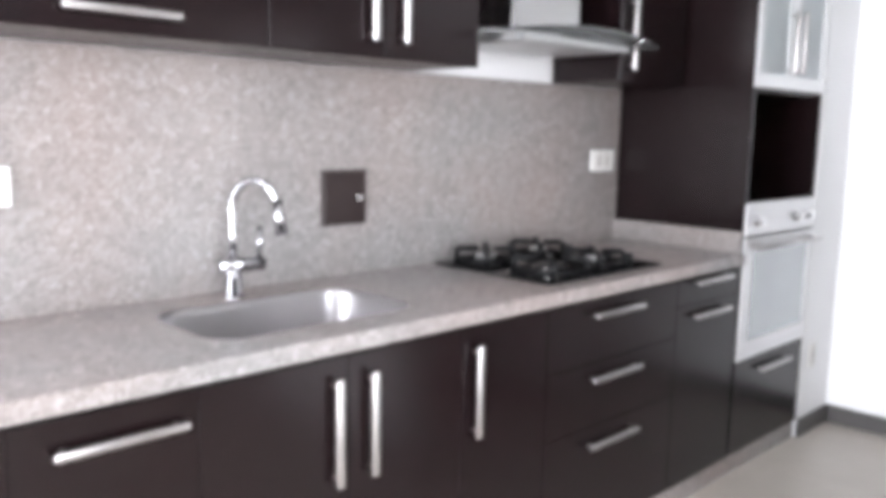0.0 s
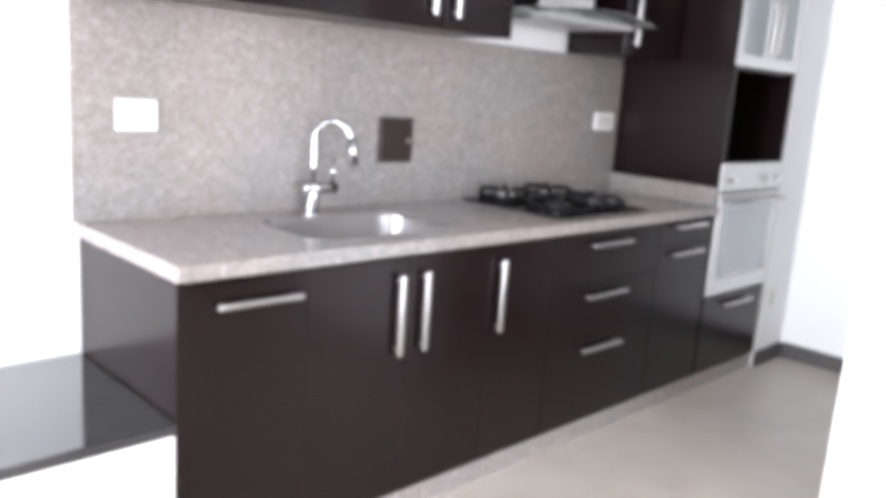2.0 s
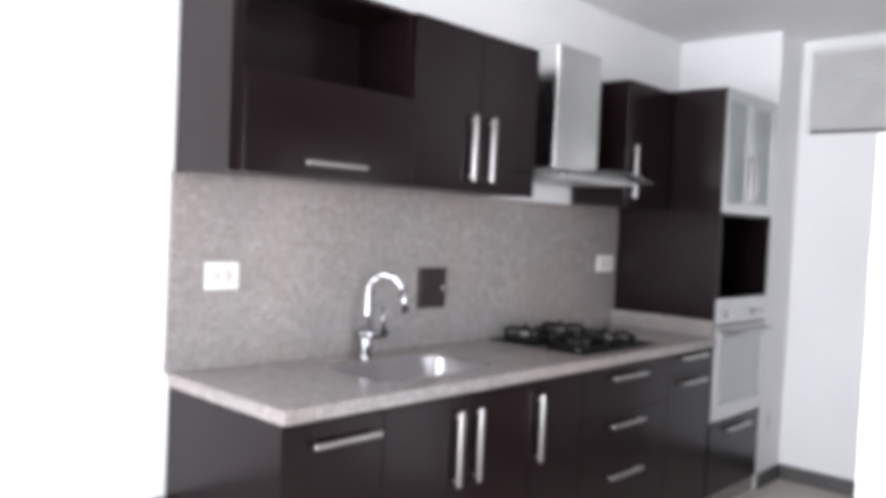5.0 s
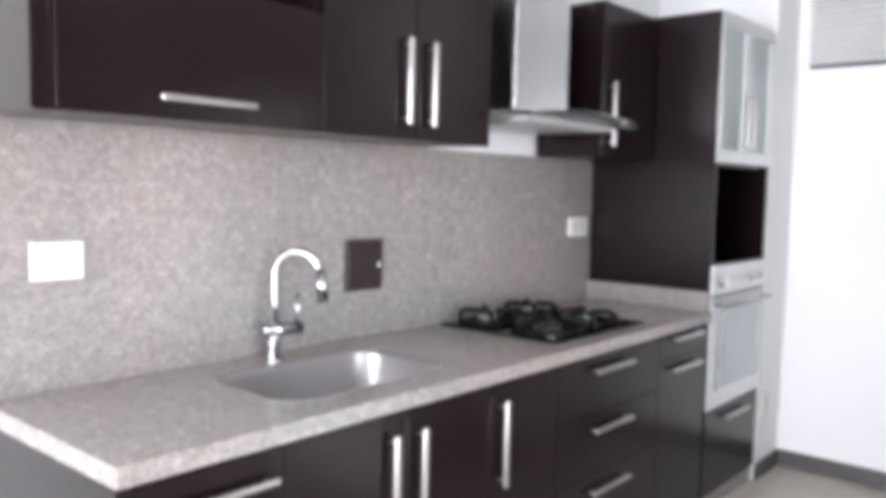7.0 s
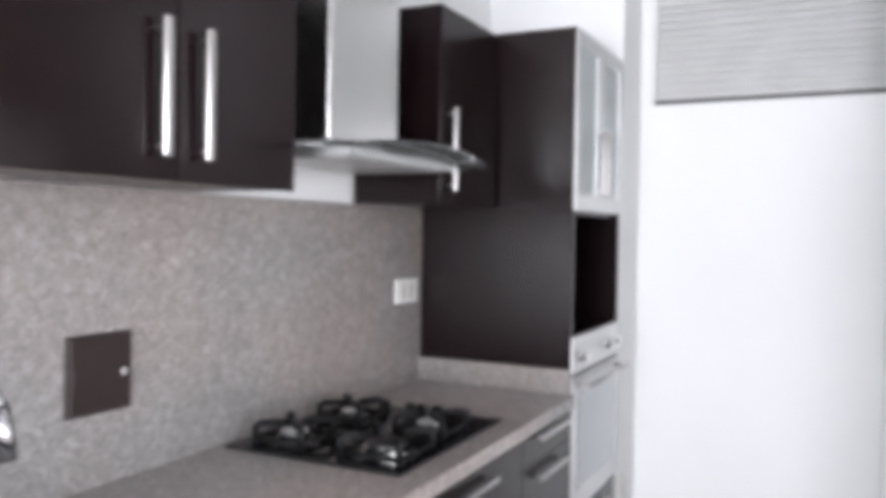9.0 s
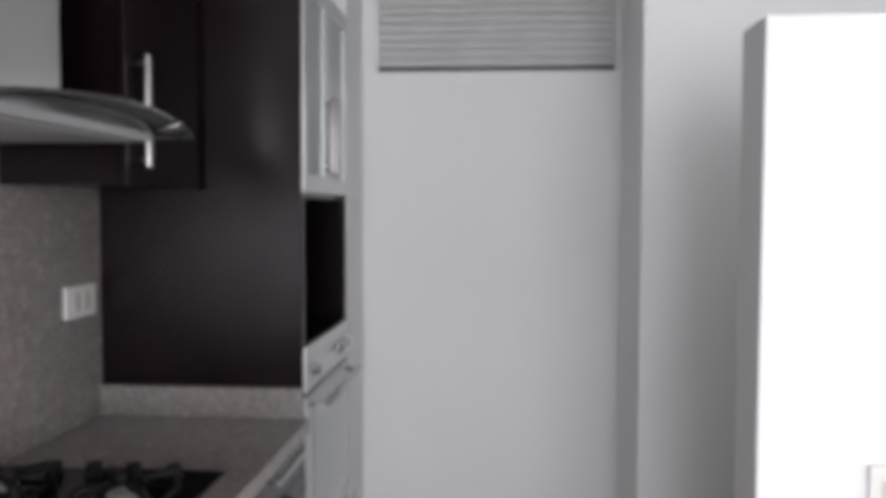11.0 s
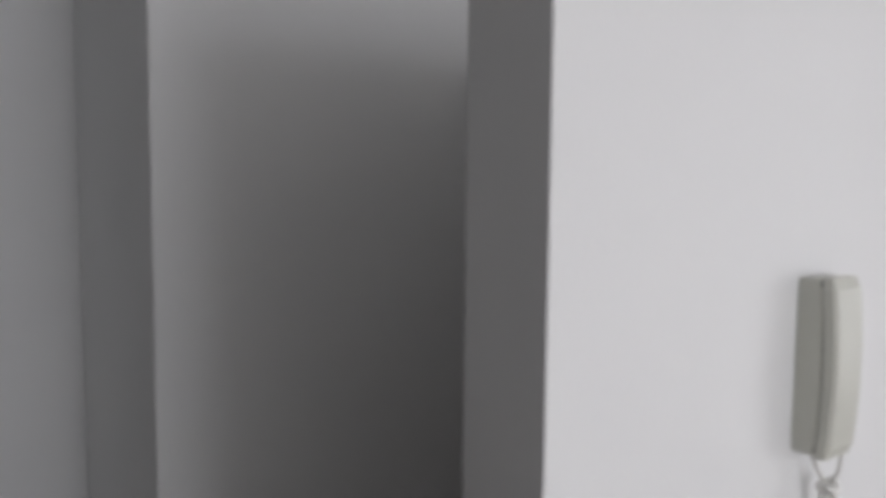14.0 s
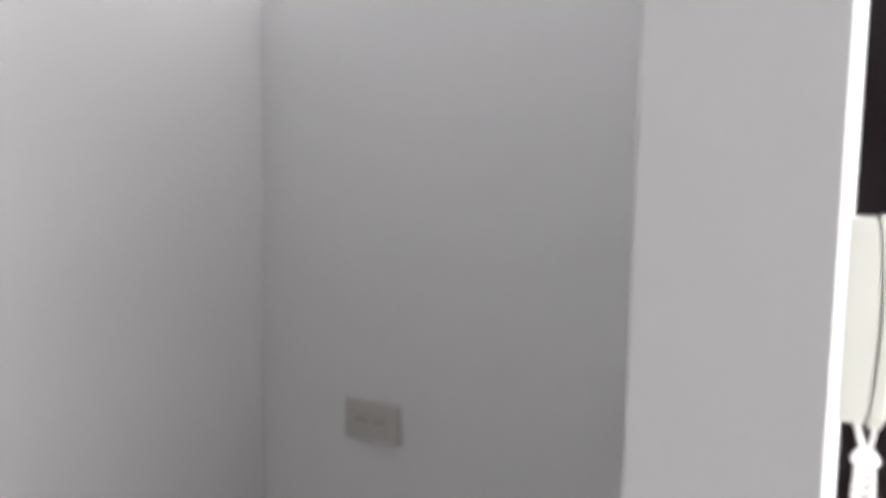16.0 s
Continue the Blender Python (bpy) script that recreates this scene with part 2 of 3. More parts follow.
structure("wall_side", slab(RECESS + 0.115, FAR, -1.70, -1.61, -0.004, CEIL), PAINT, "white painted side wall in shade")
structure("wall_recess", slab(RECESS, RECESS + 0.115, -2.464, -1.547, -0.004, CEIL, bevel=0.004), PAINT, "white painted wall at the end of the recess")
structure("wall_partition", slab(NIB, RECESS, -2.44, -2.35, -0.004, 1.756, bevel=0.002), PAINT, "low white partition at the back of the recess")
structure("wall_intercom", slab(NEAR, NIB, -2.585, -1.54, -0.004, 1.775, bevel=0.002), PAINT, "low white partition wall carrying the intercom")


def baseboard(name, *a):
    return structure(name, slab(*a, bevel=0.003, segments=1), SKIRT, "dark grey skirting along the wall", "baseboard")


baseboard("baseboard_column", 3.25, FAR, -0.613, -0.601, 0.0, 0.085)
baseboard("baseboard_far", FAR - 0.012, FAR - 0.001, -1.609, -0.614, 0.0, 0.085)
baseboard("baseboard_side", RECESS + 0.116, FAR - 0.013, -1.609, -1.597, 0.0, 0.085)
baseboard("baseboard_intercom", NEAR - 0.012, NEAR - 0.001, -2.585, -1.541, 0.0, 0.085)
baseboard("baseboard_nib", NEAR - 0.012, NIB, -1.539, -1.527, 0.0, 0.085)
baseboard("baseboard_recess", RECESS - 0.012, RECESS - 0.001, -2.337, -1.548, 0.0, 0.085)
baseboard("baseboard_partition", NIB + 0.001, RECESS - 0.013, -2.349, -2.337, 0.0, 0.085)

# louvre over the end wall
louvre = thing("wall_louvre", (FAR, -1.12, 2.27), "pale grey slatted ventilation louvre set in the wall", "louvre")
bm = slab(FAR - 0.012, FAR + 0.10, -1.599, -1.580, 2.024, 2.503)
box(bm, FAR - 0.012, FAR + 0.10, -0.665, -0.646, 2.024, 2.503)
box(bm, FAR - 0.012, FAR + 0.10, -1.580, -0.665, 2.484, 2.503)
part("frame", bm, LOUVRE, louvre)
part("bottom_channel", slab(FAR - 0.006, FAR + 0.10, -1.580, -0.665, 2.024, 2.040), SKIRT, louvre, "dark bottom channel")
part("backing", slab(FAR + 0.085, FAR + 0.098, -1.580, -0.665, 2.038, 2.484), LOUVRE, louvre, "grey panel behind the slats")
for k in range(13):
    z = 2.046 + k * 0.0337
    bm = bmesh.new()
    vs = [bm.verts.new(p) for y in (-1.579, -0.666) for p in ((FAR - 0.006, y, z), (FAR - 0.006, y, z + 0.006), (FAR + 0.016, y, z + 0.0345), (FAR + 0.016, y, z + 0.029))]
    for q in ((0, 1, 2, 3), (7, 6, 5, 4), (0, 4, 5, 1), (1, 5, 6, 2), (2, 6, 7, 3), (3, 7, 4, 0)):
        bm.faces.new([vs[i] for i in q])
    part("slat", bm, LOUVRE, louvre)


# ---- kitchen: counter, backsplash, base units ----
def bar_handle(parent, p0, p1, out=(0, -1, 0), name="handle", r=0.0108):
    """Flat bar handle on two short posts; p0 and p1 are its ends."""
    a, b, o = Vector(p0), Vector(p1), Vector(out)
    d = (b - a).normalized()
    w = d.cross(o) * (r if abs(d.z) > 0.5 else r * 0.78)
    bm = bmesh.new()
    vs = []
    for p in (a, b):
        for s, h in ((-1, -0.009), (1, -0.009), (1, 0.006), (-1, 0.006)):
            vs.append(bm.verts.new(p + w * s + o * h))
    for q in ((0, 1, 2, 3), (7, 6, 5, 4), (0, 4, 5, 1), (1, 5, 6, 2), (2, 6, 7, 3), (3, 7, 4, 0)):
        bm.faces.new([vs[i] for i in q])
    bmesh.ops.bevel(bm, geom=list(bm.edges), offset=0.0062, segments=4, profile=0.5, affect="EDGES")
    for f in bm.faces:
        f.smooth = True
    for p in (a + d * 0.02, b - d * 0.02):
        tube(bm, [p - o * 0.026, p], 0.005, 10)
    return part(name, bm, ALU, parent, "satin aluminium bar handle")


ZB, ZT = 0.084, 0.858      # underside and top of the base units
FRONT = -0.60


def base_unit(name, x0, x1, label, fronts):
    """fronts: (part name, x0, x1, z0, z1, handle ends or None)."""
    root = thing(name, ((x0 + x1) / 2, -0.29, ZB), label, "base cabinet", "kitchen base units")
    for nm, *q in (("side_board", x0, x0 + 0.016, -0.575, -0.004, ZB, ZT), ("side_board", x1 - 0.016, x1, -0.575, -0.004, ZB, ZT),
                   ("bottom_board", x0 + 0.016, x1 - 0.016, -0.575, -0.004, ZB, ZB + 0.016), ("back_board", x0 + 0.016, x1 - 0.016, -0.02, -0.004, ZB + 0.016, ZT)):
        part(nm, slab(*q), WENGE, root)
    # dark sheet behind the fronts, painting the shade seen between doors
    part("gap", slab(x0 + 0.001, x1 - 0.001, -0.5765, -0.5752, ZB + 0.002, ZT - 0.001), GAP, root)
    for nm, a, b, c, d, h in fronts:
        p = part(nm, slab(a + 0.001, b - 0.001, FRONT, -0.578, c + 0.001, d - 0.001, bevel=0.002), WENGE, root)
        if h:
            bar_handle(p, *h)
    return root


Y = FRONT - 0.026
end = thing("end_panel", (0.012, -0.3, ZB), "dark wenge end panel closing the base units", "panel")
part("panel", slab(0.010, 0.038, -0.600, -0.002, ZB, ZT, bevel=0.001), WENGE, end)
part("edge_band", slab(0.0095, 0.0385, -0.604, -0.6005, ZB, ZT, bevel=0.0012), WENGE, end, "dark wenge front edge band")
base_unit("dishwasher_cabinet", 0.040, 0.382, "dark wenge base cabinet with one horizontal bar handle",
          [("door", 0.040, 0.382, ZB, ZT - 0.01, ((0.106, Y, 0.787), (0.353, Y, 0.787)))])
base_unit("sink_cabinet", 0.382, 1.107, "dark wenge sink cabinet with two tall doors",
          [("door", 0.382, 0.744, ZB, ZT - 0.01, ((0.703, Y, 0.550), (0.703, Y, 0.802))),
           ("door", 0.744, 1.107, ZB, ZT - 0.01, ((0.803, Y, 0.550), (0.803, Y, 0.802)))])
base_unit("single_cabinet", 1.107, 1.450, "dark wenge single-door base cabinet with a tall handle",
          [("door", 1.107, 1.450, ZB, ZT - 0.01, ((1.150, Y, 0.550), (1.150, Y, 0.802)))])
base_unit("drawer_cabinet", 1.450, 2.155, "dark wenge cabinet of three wide drawers",
          [("drawer", 1.450, 2.155, 0.650, ZT - 0.01, ((1.650, Y, 0.803), (1.915, Y, 0.803))),
           ("drawer", 1.450, 2.155, 0.445, 0.650, ((1.650, Y, 0.602), (1.915, Y, 0.602))),
           ("drawer", 1.450, 2.155, ZB, 0.445, ((1.650, Y, 0.388), (1.915, Y, 0.388)))])
base_unit("pullout_cabinet", 2.155, 2.600, "narrow dark wenge cabinet with a shallow drawer over a pull-out",
          [("drawer", 2.155, 2.600, 0.752, ZT - 0.01, ((2.255, Y, 0.832), (2.507, Y, 0.832))),
           ("door", 2.155, 2.600, ZB, 0.752, ((2.250, Y, 0.711), (2.509, Y, 0.711)))])
plinth = thing("plinth", (1.6, -0.56, 0.0), "pale granite plinth under the base units", "plinth")
for x0, x1 in ((0.012, 1.105), (1.1065, 2.61), (2.6115, 3.25)):
    part("board", slab(x0, x1, -0.588, -0.566, 0.0, 0.0835, bevel=0.0015), GRANITE, plinth)
part("end_return", slab(0.012, 0.034, -0.5655, -0.004, 0.0, 0.0835, bevel=0.0015), GRANITE, plinth)

# worktop with a rounded opening for the basin
SX0, SX1, SY0, SY1 = 0.472, 1.052, -0.503, -0.150
counter = thing("worktop", (1.3, -0.3, 0.86), "speckled pinkish-grey granite worktop with undermount sink opening", "worktop")
bm = bmesh.new()
loops = []
for pts in (rounded(0.004, 2.608, -0.618, -0.002, 0.004, 2), rounded(SX0, SX1, SY0, SY1, 0.085)):
    vs = [bm.verts.new((x, y, 0.900)) for x, y in pts]
    loops += [bm.edges.new((vs[i], vs[(i + 1) % len(vs)])) for i in range(len(vs))]
bmesh.ops.triangle_fill(bm, use_beauty=True, use_dissolve=False, edges=loops)
ext = bmesh.ops.extrude_face_region(bm, geom=list(bm.faces))
bmesh.ops.translate(bm, verts=[v for v in ext["geom"] if isinstance(v, bmesh.types.BMVert)], vec=(0, 0, -0.040))
part("slab", bm, GRANITE, counter)
part("side_upstand", slab(2.588, 2.608, -0.600, -0.022, 0.9005, 0.985, bevel=0.002), GRANITE, counter)
splash = tagged(new("backsplash"), "speckled pinkish-grey granite slabs lining the wall", "backsplash", kind="structure")
part("stone_panel", slab(-0.012, 1.822, -0.020, -0.002, 0.9005, 1.532), GRANITE, splash)
part("stone_panel", slab(1.824, 2.612, -0.020, -0.002, 0.9005, 1.532), GRANITE, splash)

# sink
sink = thing("sink", (0.775, -0.32, 0.72), "stainless steel undermount sink basin with rounded corners", "sink")
bm = bmesh.new()
rings = []
for grow, r, z in ((-0.0005, 0.0845, 0.8985), (-0.003, 0.083, 0.8985), (-0.006, 0.081, 0.88), (-0.012, 0.078, 0.765), (-0.022, 0.072, 0.738), (-0.045, 0.06, 0.724), (-0.08, 0.045, 0.721)):
    rings.append([bm.verts.new((x, y, z)) for x, y in rounded(SX0 - grow, SX1 + grow, SY0 - grow, SY1 + grow, r)])
for a, b in zip(rings, rings[1:]):
    for k in range(len(a)):
        bm.faces.new((a[k], a[(k + 1) % len(a)], b[(k + 1) % len(a)], b[k])).smooth = True
bm.faces.new(rings[-1])
basin = part("basin", bm, BASIN, sink)
part("drain", lathe(bmesh.new(), (0.775, -0.31, 0.7215), [(0.045, 0), (0.045, 0.003), (0.03, 0.004), (0.028, 0.001)]), CHROME, sink, "chrome drain ring")

# mixer tap
FX, FY = 0.735, -0.108
tap = thing("mixer_tap", (FX, FY, 0.90), "polished chrome mixer tap with a swan-neck spout", "tap")
part("base", lathe(bmesh.new(), (FX, FY, 0.900), [(0.027, 0), (0.027, 0.006), (0.022, 0.010), (0.021, 0.07), (0.019, 0.075)]), TAPCHROME, tap)
body = part("valve_body", tube(bmesh.new(), [(FX - 0.035, FY + 0.01, 0.985), (FX + 0.085, FY - 0.012, 0.985)], 0.019, 20), TAPCHROME, tap)
part("lever", tube(bmesh.new(), [(FX + 0.070, FY - 0.010, 0.995), (FX + 0.074, FY - 0.012, 1.085)], [0.007, 0.0075], 12), TAPCHROME, body)
spout = [(FX, FY, 0.975), (FX, FY, 1.06), (FX, FY, 1.14)]
ux, uy, rad = 0.45, -0.893, 0.068
for k in range(1, 13):
    w = math.pi * k / 13
    d = rad * (1 - math.cos(w))
    spout.append((FX + ux * d, FY + uy * d, 1.14 + rad * 1.05 * math.sin(w)))
spout.append((FX + ux * 0.138, FY + uy * 0.138, 1.13))
part("spout", tube(bmesh.new(), spout, 0.0098, 16), TAPCHROME, tap)
part("spray_head", tube(bmesh.new(), [(FX + ux * 0.133, FY + uy * 0.133, 1.165), (FX + ux * 0.147, FY + uy * 0.147, 1.075)], [0.0125, 0.0155], 18), TAPCHROME, tap)

# hob
hob = thing("gas_hob", (1.825, -0.285, 0.90), "black glass gas hob with four burners and iron grates", "hob")
part("glass_top", slab(1.518, 2.118, -0.548, -0.050, 0.9005, 0.909, bevel=0.003), BLACKGLASS, hob)
BURNERS = ((1.640, -0.172, 0.036), (1.915, -0.168, 0.030), (1.655, -0.435, 0.052), (1.895, -0.430, 0.036))
for bx, by, r in BURNERS:
    ring = part("burner", lathe(bmesh.new(), (bx, by, 0.909), [(r * 1.45, 0), (r * 1.4, 0.006), (r * 1.1, 0.010), (r * 1.1, 0.020), (r, 0.022)]), CHROME if r > 0.05 else DARKSTEEL, hob, "polished burner ring" if r > 0.05 else "dark steel burner ring")
    part("cap", lathe(bmesh.new(), (bx, by, 0.931), [(r * 0.98, 0), (r, 0.004), (r * 0.9, 0.008), (r * 0.4, 0.0095)]), DARKSTEEL if r > 0.05 else FRAMEALU, ring, "metal burner cap")
    g = bmesh.new()
    R = r + 0.062
    for k in range(4):
        a = radians(45 + 90 * k)
        c, s = math.cos(a), math.sin(a)
        tube(g, [(bx + c * R, by + s * R, 0.909), (bx + c * R, by + s * R, 0.952), (bx + c * (R - 0.012), by + s * (R - 0.012), 0.958), (bx + c * r * 0.75, by + s * r * 0.75, 0.956)], 0.0102, 8)
    loop = [(bx + R * 1.0 * math.cos(radians(45 + 90 * k)), by + R * 1.0 * math.sin(radians(45 + 90 * k)), 0.920) for k in range(5)]
    tube(g, loop, 0.0085, 8, caps=False)
    part("grate", g, IRON, hob, "black cast-iron pan support")
for k in range(4):
    part("knob", lathe(bmesh.new(), (2.062, -0.455 + 0.088 * k, 0.909), [(0.021, 0), (0.021, 0.004), (0.017, 0.006), (0.015, 0.028), (0.013, 0.030)], 18), IRON, hob, "black control knob")


# ---- upper units and hood ----
UF, UB, UT = -0.318, 1.530, 2.138


def upper_case(root, x0, x1, z0, z1, shelf=None):
    for nm, *q in (("side_board", x0, x0 + 0.018, -0.298, -0.022, z0, z1), ("side_board", x1 - 0.018, x1, -0.298, -0.022, z0, z1),
                   ("bottom_board", x0 + 0.018, x1 - 0.018, -0.298, -0.022, z0, z0 + 0.018), ("top_board", x0 + 0.018, x1 - 0.018, -0.298, -0.022, z1 - 0.018, z1),
                   ("back_board", x0 + 0.018, x1 - 0.018, -0.030, -0.022, z0 + 0.018, z1 - 0.018), ("hanging_rail", x0 + 0.02, x1 - 0.02, -0.022, -0.001, z1 - 0.12, z1 - 0.06)):
        part(nm, slab(*q), WENGE, root)
    if shelf:
        part("niche_shelf", slab(x0 + 0.018, x1 - 0.018, -0.298, -0.030, shelf - 0.018, shelf), WENGE, root)


YU = UF - 0.026
flap = thing("flap_cabinet", (0.35, -0.16, UB), "dark wenge wall cabinet with open niche above a lift-up door", "wall cabinet", "kitchen wall units")
upper_case(flap, 0.020, 0.722, UB + 0.004, UT, shelf=1.842)
part("side_panel", slab(-0.006, 0.019, -0.316, -0.021, UB, UT, bevel=0.0015), WENGE, flap)
bm = slab(0.020, 0.039, -0.316, -0.299, UB, UT)
part("edge_strip", bm, WENGE, flap)
d = part("door", slab(0.041, 0.721, UF, -0.300, UB + 0.002, 1.832, bevel=0.002), WENGE, flap)
bar_handle(d, (0.252, YU, 1.577), (0.500, YU, 1.577))
pair = thing("double_wall_cabinet", (1.065, -0.16, UB), "dark wenge wall cabinet with two doors and tall handles", "wall cabinet", "kitchen wall units")
upper_case(pair, 0.724, 1.431, UB + 0.004, UT)
d = part("door", slab(0.7245, 1.0745, UF, -0.300, UB + 0.002, UT, bevel=0.002), WENGE, pair)
bar_handle(d, (1.028, YU, 1.572), (1.028, YU, 1.822))
d = part("door", slab(1.0775, 1.4305, UF, -0.300, UB + 0.002, UT, bevel=0.002), WENGE, pair)
bar_handle(d, (1.134, YU, 1.572), (1.134, YU, 1.822))
single = thing("corner_wall_cabinet", (2.41, -0.16, UB), "dark wenge single-door wall cabinet beside the oven tower", "wall cabinet", "kitchen wall units")
upper_case(single, 2.152, 2.610, UB + 0.004, UT)
d = part("door", slab(2.1525, 2.590, UF, -0.300, UB + 0.002, UT, bevel=0.002), WENGE, single)
bar_handle(d, (2.214, YU, 1.572), (2.214, YU, 1.832))

hood = thing("cooker_hood", (1.81, -0.25, 1.62), "stainless steel chimney hood with a curved glass canopy", "cooker hood")
part("chimney", slab(1.630, 1.974, -0.275, -0.024, 1.665, 2.215, bevel=0.010), HOODSTEEL, hood)
bm = bmesh.new()
prof = [(-0.02, 1.622), (-0.02, 1.664), (-0.275, 1.664), (-0.40, 1.640), (-0.40, 1.622)]
ends = [[bm.verts.new((x, y, z)) for y, z in prof] for x in (1.535, 2.085)]
for k in range(5):
    bm.faces.new((ends[0][k], ends[0][(k + 1) % 5], ends[1][(k + 1) % 5], ends[1][k]))
bm.faces.new(ends[0][::-1])
bm.faces.new(ends[1])
body = part("motor_body", bm, FRAMEALU, hood)
for x0 in (1.56, 1.82):
    part("filter", slab(x0, x0 + 0.24, -0.37, -0.06, 1.6185, 1.6215), FRAMEALU, body)
bm = bmesh.new()
n = 16
top, low = [], []
for k in range(n + 1):
    u = k / n
    x = 1.440 + 0.715 * u
    z = 1.640 + 0.026 * math.sin(math.pi * u) ** 0.8
    yf = -0.470 - 0.040 * math.sin(math.pi * u)
    top.append([bm.verts.new((x, y, z)) for y in (yf, -0.30)])
    low.append([bm.verts.new((x, y, z - 0.006)) for y in (yf, -0.30)])
for k in range(n):
    bm.faces.new((top[k][0], top[k + 1][0], top[k + 1][1], top[k][1])).smooth = True
    bm.faces.new((low[k][0], low[k][1], low[k + 1][1], low[k + 1][0])).smooth = True
    bm.faces.new((top[k][0], low[k][0], low[k + 1][0], top[k + 1][0]))
    bm.faces.new((top[k][1], top[k + 1][1], low[k + 1][1], low[k][1]))
bm.faces.new((top[0][0], top[0][1], low[0][1], low[0][0]))
bm.faces.new((top[n][0], low[n][0], low[n][1], top[n][1]))
part("glass_canopy", bm, GLASS, hood, "clear curved glass canopy")

filler = thing("filler_panel", (1.79, -0.013, 1.68), "dark wenge panel on the wall behind the hood chimney", "panel")
part("panel", slab(1.433, 1.7895, -0.022, -0.002, 1.680, 2.138, bevel=0.001), WENGE, filler)
part("panel", slab(1.7905, 2.150, -0.022, -0.002, 1.680, 2.138, bevel=0.001), WENGE, filler)

# ---- oven tower ----
TX0, TX1 = 2.614, 3.248
tower = thing("oven_tower", (2.94, -0.3, ZB), "tall dark wenge oven housing with glazed top doors and open niche", "tall cabinet")
part("side_panel", slab(TX0, TX0 + 0.020, -0.598, -0.001, ZB, 2.150, bevel=0.0015), WENGE, tower)
part("side_panel", slab(TX1 - 0.020, TX1, -0.598, -0.001, ZB, 2.150, bevel=0.0015), WENGE, tower)
part("back_board", slab(TX0 + 0.020, TX1 - 0.020, -0.014, -0.001, ZB, 2.150), WENGE, tower)
for z in (ZB, 0.452, 1.076, 1.515, 2.132):
    part("fixed_shelf", slab(TX0 + 0.020, TX1 - 0.020, -0.578, -0.0145, z, z + 0.018), WENGE, tower)
d = part("drawer", slab(TX0 + 0.004, TX1 - 0.004, FRONT, -0.580, ZB + 0.002, 0.462, bevel=0.002), WENGE, tower)
bar_handle(d, (2.805, Y, 0.410), (3.085, Y, 0.410))
mid = (TX0 + TX1) / 2
for x0, x1, hx in ((TX0 + 0.002, mid - 0.001, mid - 0.035), (mid + 0.001, TX1 - 0.002, mid + 0.035)):
    bm = slab(x0, x0 + 0.046, -0.602, -0.580, 1.530, 2.150)
    box(bm, x1 - 0.046, x1, -0.602, -0.580, 1.530, 2.150)
    box(bm, x0 + 0.046, x1 - 0.046, -0.602, -0.580, 1.530, 1.582)
    box(bm, x0 + 0.046, x1 - 0.046, -0.602, -0.580, 2.098, 2.150)
    fr = part("glazed_door", bm, FRAMEALU, tower, "aluminium door frame with frosted glass")
    part("pane", slab(x0 + 0.045, x1 - 0.045, -0.595, -0.588, 1.581, 2.099), FROST, fr, "frosted glass pane")
    bar_handle(fr, (hx, -0.628, 1.59), (hx, -0.628, 1.83))
part("shelf", slab(TX0 + 0.021, TX1 - 0.021, -0.56, -0.015, 1.82, 1.836), WENGE, tower)

oven = thing("built_in_oven", (2.94, -0.3, 0.47), "built-in stainless steel oven with grey glass door", "oven")
part("case", slab(TX0 + 0.024, TX1 - 0.024, -0.585, -0.05, 0.4715, 1.0745), GAP, oven)
panel = part("control_panel", slab(TX0 + 0.004, TX1 - 0.004, -0.607, -0.586, 0.965, 1.094, bevel=0.003), STEEL, oven)
for kx in (2.700, 3.060, 3.165):
    k = tube(bmesh.new(), [(kx, -0.607, 1.022), (kx, -0.613, 1.022), (kx, -0.614, 1.022), (kx, -0.634, 1.022)], [0.023, 0.023, 0.019, 0.017], 22)
    part("knob", k, CHROME, panel, "chrome control knob")
door = part("door", slab(TX0 + 0.004, TX1 - 0.004, -0.607, -0.586, 0.470, 0.955, bevel=0.003), STEEL, oven)
part("door_glass", slab(2.690, 3.190, -0.6105, -0.6072, 0.548, 0.905, bevel=0.001), OVENGLASS, door, "grey reflective oven glass")
bm = tube(bmesh.new(), [(2.650, -0.648, 0.922), (3.226, -0.648, 0.922)], 0.009, 14)
for hx in (2.675, 3.200):
    tube(bm, [(hx, -0.606, 0.922), (hx, -0.648, 0.922)], 0.007, 10)
part("handle", bm, ALU, door, "long aluminium bar handle")
# dark strip painting the shade between oven door and control panel
part("vent_gap", slab(TX0 + 0.010, TX1 - 0.010, -0.600, -0.588, 0.956, 0.964), GAP, oven)


# ---- wall fittings ----
def outlet(name, x0, x1, z0, z1, y, mat, label, slots=2):
    root = thing(name, ((x0 + x1) / 2, y, (z0 + z1) / 2), label, "power outlet")
    plate = part("plate", slab(x0, x1, y - 0.009, y - 0.0005, z0, z1, bevel=0.0025), mat, root)
    for k in range(slots):
        cx = x0 + (x1 - x0) * (k + 1) / (slots + 1)
        socket = part("socket", slab(cx - 0.016, cx + 0.016, y - 0.0115, y - 0.0088, z0 + 0.016, z1 - 0.016, bevel=0.001), IVORY, plate)
        zc = (z0 + z1) / 2
        bm = slab(cx - 0.0075, cx - 0.0055, y - 0.0122, y - 0.0114, zc - 0.002, zc + 0.008)
        box(bm, cx + 0.0055, cx + 0.0075, y - 0.0122, y - 0.0114, zc - 0.002, zc + 0.008)
        box(bm, cx - 0.002, cx + 0.002, y - 0.0122, y - 0.0114, zc - 0.013, zc - 0.009)
        part("slots", bm, SLOT, root)
    return root


